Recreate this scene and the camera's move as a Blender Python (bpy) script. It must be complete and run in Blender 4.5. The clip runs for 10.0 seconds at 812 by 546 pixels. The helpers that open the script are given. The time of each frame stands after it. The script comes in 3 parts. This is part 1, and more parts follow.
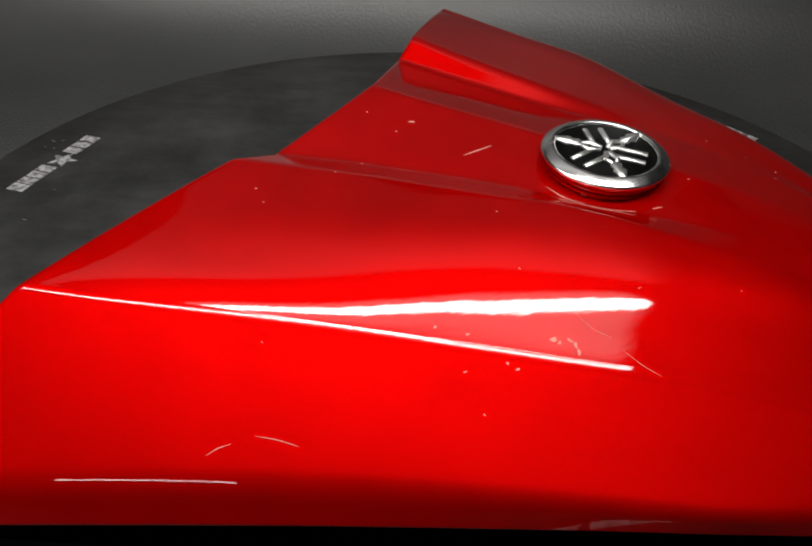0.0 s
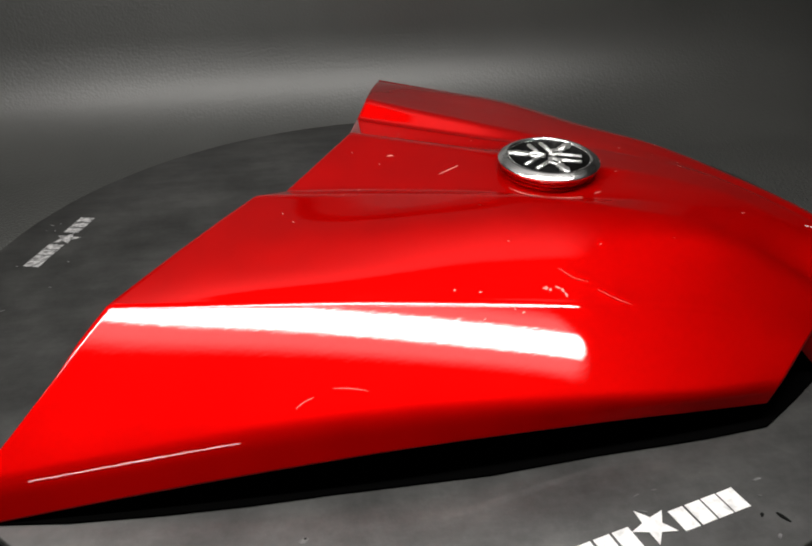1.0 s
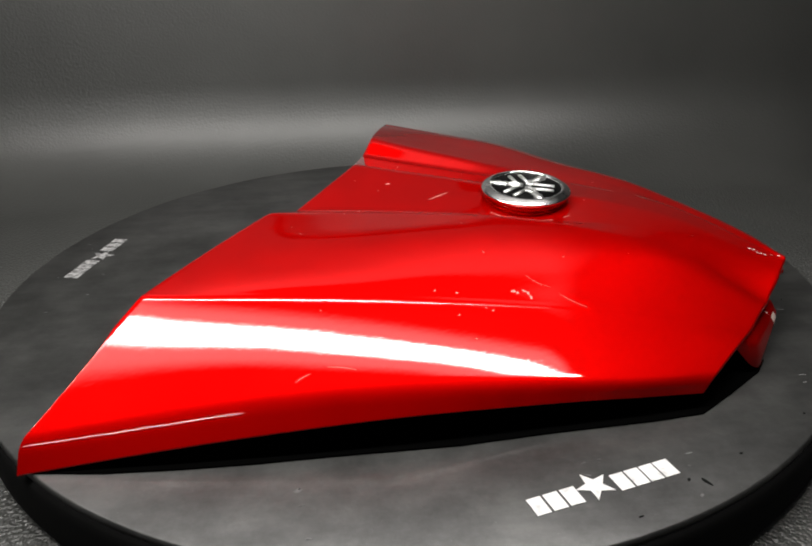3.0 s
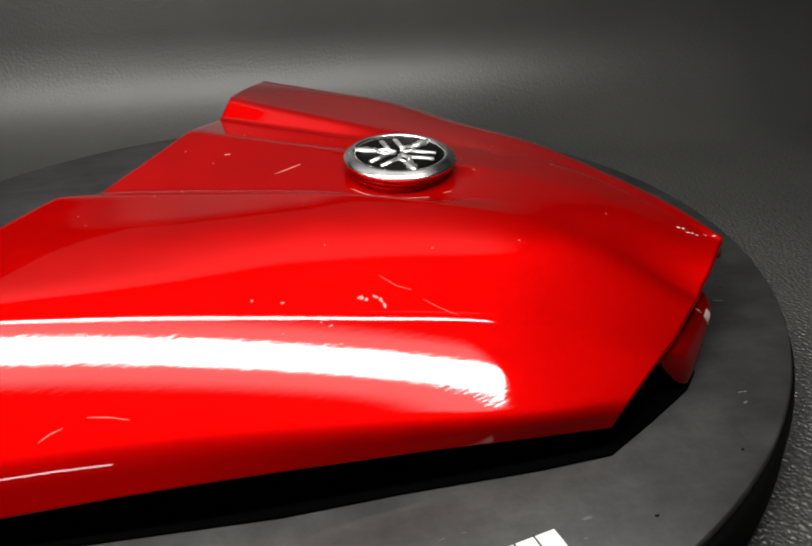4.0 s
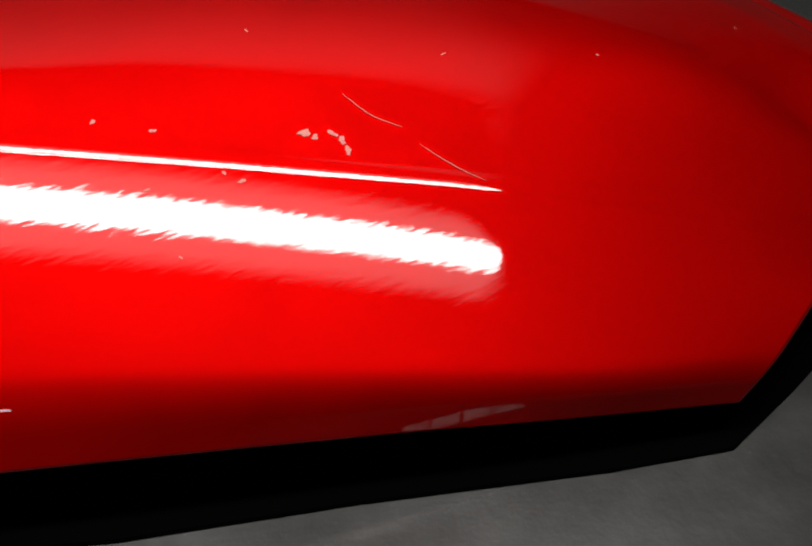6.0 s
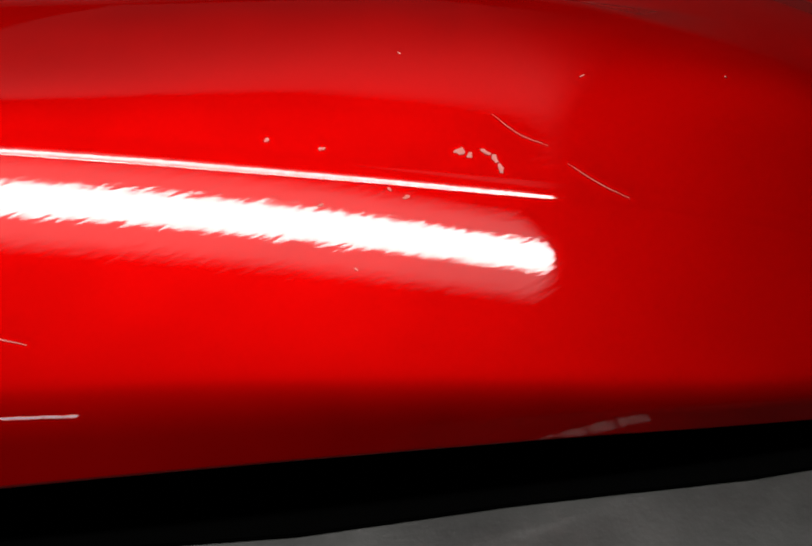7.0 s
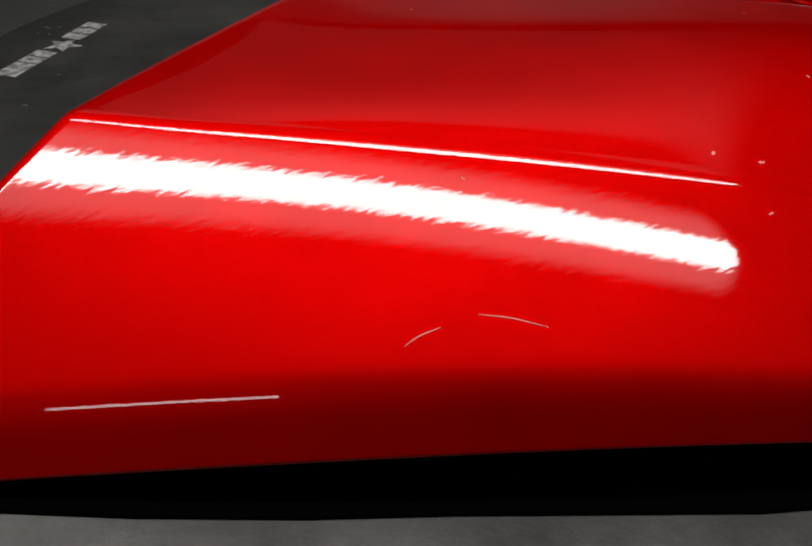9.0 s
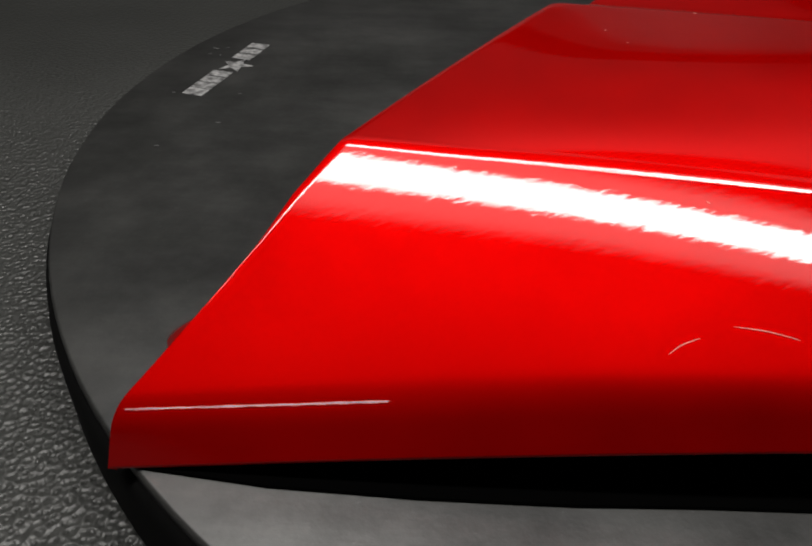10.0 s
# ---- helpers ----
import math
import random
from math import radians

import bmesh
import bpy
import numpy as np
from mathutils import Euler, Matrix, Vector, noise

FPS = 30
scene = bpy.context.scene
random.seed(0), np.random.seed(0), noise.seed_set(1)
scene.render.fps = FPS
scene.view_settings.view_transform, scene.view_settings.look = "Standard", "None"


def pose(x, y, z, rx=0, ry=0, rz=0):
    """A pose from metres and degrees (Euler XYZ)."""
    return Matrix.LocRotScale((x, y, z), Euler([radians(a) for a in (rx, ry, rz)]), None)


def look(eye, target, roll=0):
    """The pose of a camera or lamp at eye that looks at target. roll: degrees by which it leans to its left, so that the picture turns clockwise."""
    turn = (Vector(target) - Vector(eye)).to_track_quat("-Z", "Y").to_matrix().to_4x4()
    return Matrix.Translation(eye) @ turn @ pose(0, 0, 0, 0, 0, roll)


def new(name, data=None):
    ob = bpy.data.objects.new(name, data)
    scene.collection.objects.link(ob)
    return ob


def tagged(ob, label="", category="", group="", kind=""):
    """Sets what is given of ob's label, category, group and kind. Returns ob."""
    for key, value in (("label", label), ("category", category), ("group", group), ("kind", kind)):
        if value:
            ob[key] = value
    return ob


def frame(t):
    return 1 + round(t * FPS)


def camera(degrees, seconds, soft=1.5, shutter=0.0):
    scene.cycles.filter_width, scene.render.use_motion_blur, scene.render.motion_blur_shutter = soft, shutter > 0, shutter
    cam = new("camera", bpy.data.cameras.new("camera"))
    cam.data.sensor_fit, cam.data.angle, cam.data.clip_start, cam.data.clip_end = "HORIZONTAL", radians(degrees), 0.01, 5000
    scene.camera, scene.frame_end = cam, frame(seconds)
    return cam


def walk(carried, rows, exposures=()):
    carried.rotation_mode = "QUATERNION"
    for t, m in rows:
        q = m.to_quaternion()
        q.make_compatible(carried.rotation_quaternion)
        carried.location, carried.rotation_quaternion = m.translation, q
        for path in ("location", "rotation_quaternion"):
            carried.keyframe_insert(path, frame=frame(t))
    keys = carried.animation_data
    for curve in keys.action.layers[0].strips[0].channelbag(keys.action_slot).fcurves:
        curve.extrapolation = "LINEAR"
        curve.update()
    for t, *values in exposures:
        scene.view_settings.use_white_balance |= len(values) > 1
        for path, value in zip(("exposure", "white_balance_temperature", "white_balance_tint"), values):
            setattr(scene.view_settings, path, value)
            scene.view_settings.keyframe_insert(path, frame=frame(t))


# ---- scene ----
cam = camera(56.06, 10.0, 2.0)
PATH = [
    (0.0, (0.0061, -0.3738, 0.2479), (-0.0116, -0.0523, 0.0107), 1.61),
    (0.5, (-0.0402, -0.4356, 0.2391), (-0.0151, -0.1025, 0.0192), -1.24),
    (1.0, (-0.0454, -0.4659, 0.2471), (-0.0148, -0.1180, 0.0520), -1.93),
    (1.5, (-0.0547, -0.5003, 0.2496), (-0.0352, -0.1456, 0.0658), -2.02),
    (2.0, (-0.0529, -0.5326, 0.2505), (-0.0275, -0.1717, 0.0801), -0.32),
    (2.2, (-0.0478, -0.5445, 0.2505), (-0.0229, -0.1813, 0.0848), -0.59),
    (3.3, (-0.0206, -0.5264, 0.2509), (0.0048, -0.1650, 0.0814), -1.83),
    (3.5, (-0.0006, -0.4996, 0.2478), (0.0294, -0.1393, 0.0767), -2.67),
    (4.0, (0.0389, -0.4350, 0.2160), (0.0784, -0.0830, 0.0302), -1.80),
    (4.5, (0.0588, -0.4000, 0.1858), (0.0861, -0.0445, 0.0043), -0.32),
    (5.0, (0.0681, -0.3574, 0.1585), (0.1054, -0.0156, -0.0459), -0.22),
    (5.2, (0.0665, -0.3431, 0.1517), (0.1079, -0.0056, -0.0589), 0.60),
    (6.3, (0.0496, -0.3058, 0.1368), (0.0927, 0.0037, -0.1129), 3.61),
    (6.5, (0.0460, -0.3077, 0.1402), (0.0876, 0.0034, -0.1077), 3.28),
    (7.0, (0.0217, -0.3118, 0.1433), (0.0567, 0.0039, -0.0998), 3.03),
    (7.5, (-0.0029, -0.3144, 0.1443), (0.0273, 0.0021, -0.0984), 3.21),
    (8.0, (-0.0256, -0.3172, 0.1483), (-0.0006, -0.0003, -0.0945), 2.88),
    (8.5, (-0.0485, -0.3186, 0.1505), (-0.0338, -0.0009, -0.0921), 2.20),
    (9.0, (-0.0753, -0.3260, 0.1477), (-0.0682, -0.0044, -0.0901), 2.27),
    (9.5, (-0.1005, -0.3336, 0.1508), (-0.1082, -0.0085, -0.0822), 1.37),
    (10.0, (-0.1280, -0.3436, 0.1606), (-0.1481, -0.0213, -0.0755), 0.53),
]
walk(cam, [(t, look(eye, target, roll)) for t, eye, target, roll in PATH],
     [(0.0, -0.70), (0.5, -0.30), (1.5, -0.35), (3.5, -0.18), (5.0, -0.48), (6.5, -1.00), (8.5, -1.12), (9.5, -1.14), (10.0, -0.96)])

# ---- world and light ----
R = 0.30            # radius of the turntable
FLOOR_Z = -0.125 * R

world = bpy.data.worlds.new("dim_room")
world.use_nodes = True
scene.world = world
world.node_tree.nodes["Background"].inputs[0].default_value = (0.9, 0.95, 1.0, 1)
world.node_tree.nodes["Background"].inputs[1].default_value = 0.006


def area_lamp(name, place, target, length, width, watts, colour=(1, 1, 1)):
    """A long lamp whose long side lies along x."""
    data = bpy.data.lights.new(name, "AREA")
    data.shape, data.size, data.size_y, data.energy, data.color = "RECTANGLE", length, width, watts, colour
    ob = new(name, data)
    ob.matrix_world = look(place, target)
    return ob


def lamp_math(tree, kind, *values):
    """One math node fed with sockets or numbers."""
    n = tree.nodes.new("ShaderNodeMath")
    n.operation = kind
    for k, v in enumerate(values):
        if isinstance(v, (int, float)):
            n.inputs[k].default_value = v
        else:
            tree.links.new(v, n.inputs[k])
    return n.outputs[0]


def lamp_face(ob):
    """The node tree of a lamp and the place on its face, u along x and v along y, from 0 to 1."""
    ob.data.use_nodes = True
    tree = ob.data.node_tree
    split = tree.nodes.new("ShaderNodeSeparateXYZ")
    tree.links.new(tree.nodes.new("ShaderNodeNewGeometry").outputs["Parametric"], split.inputs[0])
    return tree, split.outputs[0], split.outputs[1]


def ease(tree, value, lo, hi):
    n = tree.nodes.new("ShaderNodeMapRange")
    n.interpolation_type = "SMOOTHSTEP"
    tree.links.new(value, n.inputs["Value"])
    for key, v in (("From Min", lo), ("From Max", hi)):
        if isinstance(v, (int, float)):
            n.inputs[key].default_value = v
        else:
            tree.links.new(v, n.inputs[key])
    return n.outputs["Result"]


def rounded_face(ob, soft):
    """Rounds the ends of a long lamp and lets its rim fade over a share of its half width."""
    length, width = ob.data.size, ob.data.size_y
    tree, u, v = lamp_face(ob)
    x = lamp_math(tree, "ABSOLUTE", lamp_math(tree, "MULTIPLY", lamp_math(tree, "SUBTRACT", u, 0.5), length))
    x = lamp_math(tree, "MAXIMUM", lamp_math(tree, "SUBTRACT", x, (length - width) / 2), 0.0)
    y = lamp_math(tree, "MULTIPLY", lamp_math(tree, "SUBTRACT", v, 0.5), width)
    far = lamp_math(tree, "SQRT", lamp_math(tree, "ADD", lamp_math(tree, "MULTIPLY", x, x), lamp_math(tree, "MULTIPLY", y, y)))
    rim = lamp_math(tree, "SUBTRACT", 1.0, lamp_math(tree, "DIVIDE", far, width / 2))
    tree.links.new(ease(tree, rim, 0.0, soft), tree.nodes["Emission"].inputs["Strength"])


# a long LED tube over the table in its paler housing, a dim broad lamp behind it, a far lamp behind the camera
tube = area_lamp("led_tube", (-0.155, -0.184, 0.647), (-0.155, -0.220, 0.0), 1.080, 0.041, 11.6, (1.0, 0.97, 0.93))
rounded_face(tube, 0.32)
housing = area_lamp("tube_housing", (-0.155, -0.186, 0.652), (-0.155, 0.120, 0.0), 1.094, 0.122, 2.5, (1.0, 0.96, 0.92))
rounded_face(housing, 0.45)
# this unseen lamp is added for the pale band that the paint reflects; it is brightest along its front edge and dies
# away to the back and to the side
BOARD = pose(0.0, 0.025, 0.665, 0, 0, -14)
broad_lamp = area_lamp("broad_lamp", (0, 0, 1), (0, 0, 0), 1.00, 0.80, 2.45, (1.0, 0.97, 0.94))
broad_lamp.matrix_world = BOARD @ pose(-0.085, 0.385, 0)
board_tree, board_u, board_v = lamp_face(broad_lamp)
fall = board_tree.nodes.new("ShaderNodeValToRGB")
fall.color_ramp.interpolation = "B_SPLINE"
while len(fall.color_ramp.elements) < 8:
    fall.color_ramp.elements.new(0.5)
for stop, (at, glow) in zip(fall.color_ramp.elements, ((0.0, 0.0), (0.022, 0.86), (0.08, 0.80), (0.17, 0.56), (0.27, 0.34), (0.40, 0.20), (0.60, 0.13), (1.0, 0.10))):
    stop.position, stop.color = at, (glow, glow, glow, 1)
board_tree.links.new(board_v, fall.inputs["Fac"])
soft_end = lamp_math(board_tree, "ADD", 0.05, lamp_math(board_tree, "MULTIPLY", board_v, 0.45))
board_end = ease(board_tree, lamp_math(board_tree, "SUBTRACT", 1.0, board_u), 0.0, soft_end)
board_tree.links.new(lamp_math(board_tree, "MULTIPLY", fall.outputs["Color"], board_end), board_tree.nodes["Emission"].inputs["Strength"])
area_lamp("side_lamp", (-0.695, -1.450, 0.750), (-0.695, -0.208, 0.03), 0.610, 0.066, 3.5, (1.0, 0.97, 0.95))


# ---- materials ----
def material(name, colour, rough=0.5, metal=0.0, coat=0.0, coat_rough=0.03, spec=0.5):
    m = bpy.data.materials.new(name)
    m.use_nodes = True
    b = m.node_tree.nodes["Principled BSDF"]
    b.inputs["Base Color"].default_value = (*colour, 1)
    b.inputs["Roughness"].default_value = rough
    b.inputs["Metallic"].default_value = metal
    b.inputs["Coat Weight"].default_value = coat
    b.inputs["Coat Roughness"].default_value = coat_rough
    b.inputs["Specular IOR Level"].default_value = spec
    return m


def noise_node(m, scale, detail=3.0, rough=0.55, stretch=(1, 1, 1), turn=0.0):
    t = m.node_tree
    co = t.nodes.new("ShaderNodeTexCoord")
    mp = t.nodes.new("ShaderNodeMapping")
    mp.vector_type = "TEXTURE"
    mp.inputs["Scale"].default_value = [1 / k for k in stretch]
    mp.inputs["Rotation"].default_value = (0, 0, math.radians(turn))
    n = t.nodes.new("ShaderNodeTexNoise")
    n.inputs["Scale"].default_value, n.inputs["Detail"].default_value, n.inputs["Roughness"].default_value = scale, detail, rough
    t.links.new(co.outputs["Object"], mp.inputs["Vector"])
    t.links.new(mp.outputs["Vector"], n.inputs["Vector"])
    return n


def ramp(m, source, stops):
    r = m.node_tree.nodes.new("ShaderNodeValToRGB")
    while len(r.color_ramp.elements) < len(stops):
        r.color_ramp.elements.new(0.5)
    for e, (at, c) in zip(r.color_ramp.elements, stops):
        e.position, e.color = at, (*c, 1)
    m.node_tree.links.new(source, r.inputs["Fac"])
    return r.outputs["Color"]


def to(m, output, socket):
    m.node_tree.links.new(output, m.node_tree.nodes["Principled BSDF"].inputs[socket])


def bump(m, height, strength, distance, socket="Normal", chain=None):
    b = m.node_tree.nodes.new("ShaderNodeBump")
    b.inputs["Strength"].default_value, b.inputs["Distance"].default_value = strength, distance
    m.node_tree.links.new(height, b.inputs["Height"])
    if chain:
        m.node_tree.links.new(chain, b.inputs["Normal"])
    to(m, b.outputs["Normal"], socket)
    return b.outputs["Normal"]


def grey(v):
    return (v, v, v)


PAINT = material("candy_red_paint", (0.75, 0.001, 0.001), 0.5, 0.78, 1.0, 0.022, 0.0)
PAINT.node_tree.nodes["Principled BSDF"].inputs["Coat IOR"].default_value = 1.38
to(PAINT, ramp(PAINT, noise_node(PAINT, 14, 4).outputs[0], [(0.3, (0.47, 0.0005, 0.0005)), (0.7, (0.52, 0.0010, 0.0007))]), "Base Color")
PAINT.node_tree.nodes["Principled BSDF"].inputs["Specular Tint"].default_value = (0.7, 0.01, 0.01, 1)
peel = noise_node(PAINT, 560, 1.5, 0.5, (0.34, 1.2, 1), 28).outputs[0]
bump(PAINT, peel, 0.044, 0.00020, "Coat Normal")
to(PAINT, ramp(PAINT, noise_node(PAINT, 55, 5).outputs[0], [(0.35, grey(0.52)), (0.75, grey(0.58))]), "Roughness")

PLASTIC = material("black_underside", (0.002, 0.002, 0.002), 0.8, spec=0.1)
TABLE = material("turntable_rubber", (0.03, 0.031, 0.03), 0.5, spec=0.85)
TABLE.node_tree.nodes["Principled BSDF"].inputs["IOR"].default_value = 1.62
blotch = noise_node(TABLE, 14, 8, 0.70).outputs[0]
streak = noise_node(TABLE, 34, 6, 0.70, (0.40, 1.5, 1)).outputs[0]
dust = noise_node(TABLE, 420, 3, 0.7).outputs[0]


def blend(m, kind, a, b, factor=1.0):
    n = m.node_tree.nodes.new("ShaderNodeMix")
    n.data_type, n.blend_type = "RGBA", kind
    n.inputs[0].default_value = factor
    m.node_tree.links.new(a, n.inputs[6])
    m.node_tree.links.new(b, n.inputs[7])
    return n.outputs[2]


worn = ramp(TABLE, blotch, [(0.30, (0.0065, 0.0068, 0.0063)), (0.5, (0.0138, 0.0141, 0.0133)), (0.72, (0.031, 0.0312, 0.0293))])
worn = blend(TABLE, "MULTIPLY", worn, ramp(TABLE, streak, [(0.32, grey(0.55)), (0.68, grey(1.55))]))
worn = blend(TABLE, "ADD", worn, ramp(TABLE, dust, [(0.66, grey(0.0)), (0.78, grey(0.05))]))
to(TABLE, worn, "Base Color")
to(TABLE, ramp(TABLE, streak, [(0.3, grey(0.54)), (0.7, grey(0.43))]), "Roughness")
to(TABLE, ramp(TABLE, blotch, [(0.36, grey(0.50)), (0.64, grey(0.90))]), "Specular IOR Level")
bump(TABLE, dust, 0.2, 0.0004)
SIDE = material("turntable_side", (0.002, 0.002, 0.002), 0.9, spec=0.1)
CLOTH = material("black_vinyl_backdrop", (0.055, 0.056, 0.054), 0.42, spec=0.75)
to(CLOTH, ramp(CLOTH, noise_node(CLOTH, 5, 5).outputs[0], [(0.3, (0.044, 0.0455, 0.0430)), (0.7, (0.064, 0.0655, 0.0620))]), "Base Color")
tree_c = CLOTH.node_tree
place = tree_c.nodes.new("ShaderNodeTexCoord")
pebble = tree_c.nodes.new("ShaderNodeTexVoronoi")
pebble.feature = "SMOOTH_F1"
pebble.inputs["Scale"].default_value = 440
tree_c.links.new(place.outputs["Object"], pebble.inputs["Vector"])
# the grain is flattened where the sheet is pulled up and hangs
split = tree_c.nodes.new("ShaderNodeSeparateXYZ")
tree_c.links.new(place.outputs["Object"], split.inputs[0])
pull = tree_c.nodes.new("ShaderNodeMapRange")
pull.inputs["From Min"].default_value, pull.inputs["From Max"].default_value = 0.05, 0.32
pull.inputs["To Min"].default_value, pull.inputs["To Max"].default_value = 1.0, 0.10
tree_c.links.new(split.outputs["Y"], pull.inputs["Value"])
grain = bump(CLOTH, noise_node(CLOTH, 300, 3, 0.6).outputs[0], 0.3, 0.0010)
fold_b = bump(CLOTH, pebble.outputs["Distance"], 1.0, 0.0022, chain=grain)
for b in (grain.node, fold_b.node):
    strong = tree_c.nodes.new("ShaderNodeMath")
    strong.operation = "MULTIPLY"
    strong.inputs[1].default_value = b.inputs["Strength"].default_value
    tree_c.links.new(pull.outputs["Result"], strong.inputs[0])
    tree_c.links.new(strong.outputs[0], b.inputs["Strength"])
WHITE = material("white_print", (0.75, 0.75, 0.74), 0.5)
to(WHITE, ramp(WHITE, noise_node(WHITE, 150, 4).outputs[0], [(0.3, grey(0.5)), (0.5, grey(0.78))]), "Base Color")
CHROME = material("chrome", (0.9, 0.9, 0.89), 0.34, 1.0)
to(CHROME, ramp(CHROME, noise_node(CHROME, 90, 4).outputs[0], [(0.35, grey(0.17)), (0.7, grey(0.29))]), "Roughness")
SILVER = material("satin_silver", (0.88, 0.88, 0.87), 0.42, 1.0)
to(SILVER, ramp(SILVER, noise_node(SILVER, 120, 4).outputs[0], [(0.35, grey(0.36)), (0.7, grey(0.5))]), "Roughness")
INLAY = material("black_enamel", (0.002, 0.002, 0.002), 0.6, 0, 0, 0.1, 0.06)
SCRATCH = material("scratched_paint", (0.78, 0.27, 0.22), 0.6)
CHIP_BAND = material("chip_and_band_paint", (0.72, 0.55, 0.5), 0.6)
ROOM = material("unseen_dark_room", (0.02, 0.02, 0.02), 0.8)
to(ROOM, ramp(ROOM, noise_node(ROOM, 3, 5).outputs[0], [(0.3, grey(0.015)), (0.7, grey(0.025))]), "Base Color")


# ---- mesh helpers ----
def mesh_object(name, bm, mat, smooth=True):
    me = bpy.data.meshes.new(name)
    bm.normal_update()
    bm.to_mesh(me)
    bm.free()
    for p in me.polygons:
        p.use_smooth = smooth
    me.materials.append(mat)
    return new(name, me)


def part(name, bm, mat, parent, label="", smooth=True):
    ob = mesh_object(name, bm, mat, smooth)
    ob.parent = parent
    if label:
        ob["label"] = label
    return ob


def lathe(profile, steps=96, closed=True):
    """A turned body: profile of (radius, z) from the axis out and back."""
    bm = bmesh.new()
    rings = []
    for r, z in profile:
        if r < 1e-6:
            rings.append([bm.verts.new((0, 0, z))])
        else:
            rings.append([bm.verts.new((r * math.cos(a), r * math.sin(a), z)) for a in (2 * math.pi * k / steps for k in range(steps))])
    for a, b in zip(rings, rings[1:]):
        for k in range(steps):
            j = (k + 1) % steps
            if len(a) == 1:
                bm.faces.new((a[0], b[k], b[j]))
            elif len(b) == 1:
                bm.faces.new((a[k], b[0], a[j]))
            else:
                bm.faces.new((a[k], b[k], b[j], a[j]))
    bmesh.ops.recalc_face_normals(bm, faces=bm.faces)
    return bm


def prism(outline, z0, z1, bevel=0.0):
    """A flat plate of an outline in x and y."""
    bm = bmesh.new()
    low = [bm.verts.new((x, y, z0)) for x, y in outline]
    high = [bm.verts.new((x, y, z1)) for x, y in outline]
    n = len(outline)
    bm.faces.new(low[::-1])
    bm.faces.new(high)
    for k in range(n):
        bm.faces.new((low[k], low[(k + 1) % n], high[(k + 1) % n], high[k]))
    bmesh.ops.recalc_face_normals(bm, faces=bm.faces)
    if bevel:
        top = [e for e in bm.edges if all(v.co.z > z1 - 1e-7 for v in e.verts)]
        bmesh.ops.bevel(bm, geom=top, offset=bevel, segments=2, affect="EDGES")
    return bm


# ---- the setting: vinyl sweep, added dark room out of view ----
def sweep():
    """The vinyl sheet: flat under the table, bent up into a wall behind it."""
    y0, bend, rad, top = -1.6, 0.88 * R, 0.43 * R, 0.37
    prof = [(y0, FLOOR_Z), (-0.6, FLOOR_Z), (-0.2, FLOOR_Z), (bend, FLOOR_Z)]
    for k in range(1, 25):
        a = math.radians(84) * k / 24
        prof.append((bend + rad * math.sin(a), FLOOR_Z + rad * (1 - math.cos(a))))
    y, z = prof[-1]
    for k in range(1, 9):
        d = (top - z) * k / 8
        prof.append((y + d * math.tan(math.radians(6)), z + d))
    bm = bmesh.new()
    xs = [-1.6 + 3.2 * k / 40 for k in range(41)]
    rows = [[bm.verts.new((x, py, pz)) for x in xs] for py, pz in prof]
    for a, b in zip(rows, rows[1:]):
        for k in range(40):
            bm.faces.new((a[k], a[k + 1], b[k + 1], b[k]))
    ob = mesh_object("backdrop", bm, CLOTH)
    s = ob.modifiers.new("thickness", "SOLIDIFY")
    s.thickness, s.offset = 0.002, -1
    return tagged(ob, "black grained vinyl sheet, laid flat and bent up behind the turntable", "backdrop", kind="structure")


sweep()


def slab(name, lo, hi, mat, label, category):
    bm = bmesh.new()
    bmesh.ops.create_cube(bm, size=1)
    for v in bm.verts:
        v.co = Vector([lo[k] + (v.co[k] + 0.5) * (hi[k] - lo[k]) for k in range(3)])
    return tagged(mesh_object(name, bm, mat, False), label, category, kind="structure")


# unseen walls and ceiling, added to keep the reflections dark
slab("wall_west", (-1.75, -1.75, FLOOR_Z - 0.05), (-1.65, 1.2, 1.5), ROOM, "plain dark wall out of view, added for the reflections", "wall")
slab("wall_east", (1.65, -1.75, FLOOR_Z - 0.05), (1.75, 1.2, 1.5), ROOM, "plain dark wall out of view, added for the reflections", "wall")
slab("wall_south", (-1.65, -1.75, FLOOR_Z - 0.05), (1.65, -1.65, 1.5), ROOM, "plain dark wall out of view, added for the reflections", "wall")
slab("ceiling", (-1.75, -1.75, 1.5), (1.75, 1.2, 1.6), ROOM, "plain dark ceiling out of view, added for the reflections", "ceiling")

# ---- the turntable ----
turntable = tagged(new("turntable"), "round dark grey rubber-topped turntable with white printed marks, scuffed", "turntable")
part("top_plate", lathe([(0, 0), (0.2 * R, 0), (0.5 * R, 0), (0.8 * R, 0), (R - 0.0012, 0), (R - 0.0003, -0.0004), (R, -0.0014), (R, -0.004), (0, -0.004)], 160), TABLE, turntable, "dark grey scuffed rubber top")
part("side", lathe([(0, -0.004), (R + 0.0004, -0.004), (R + 0.0022, -0.0065), (R + 0.0030, -0.011), (R + 0.0030, FLOOR_Z + 0.006), (R + 0.0010, FLOOR_Z + 0.0005), (0, FLOOR_Z + 0.0005)], 160), SIDE, turntable, "black side of the turntable")


# greyer ink for the far marks: their dimmer light put into the colour
DIM_WHITE = material("dim_white_print", (0.3, 0.3, 0.3), 0.6)
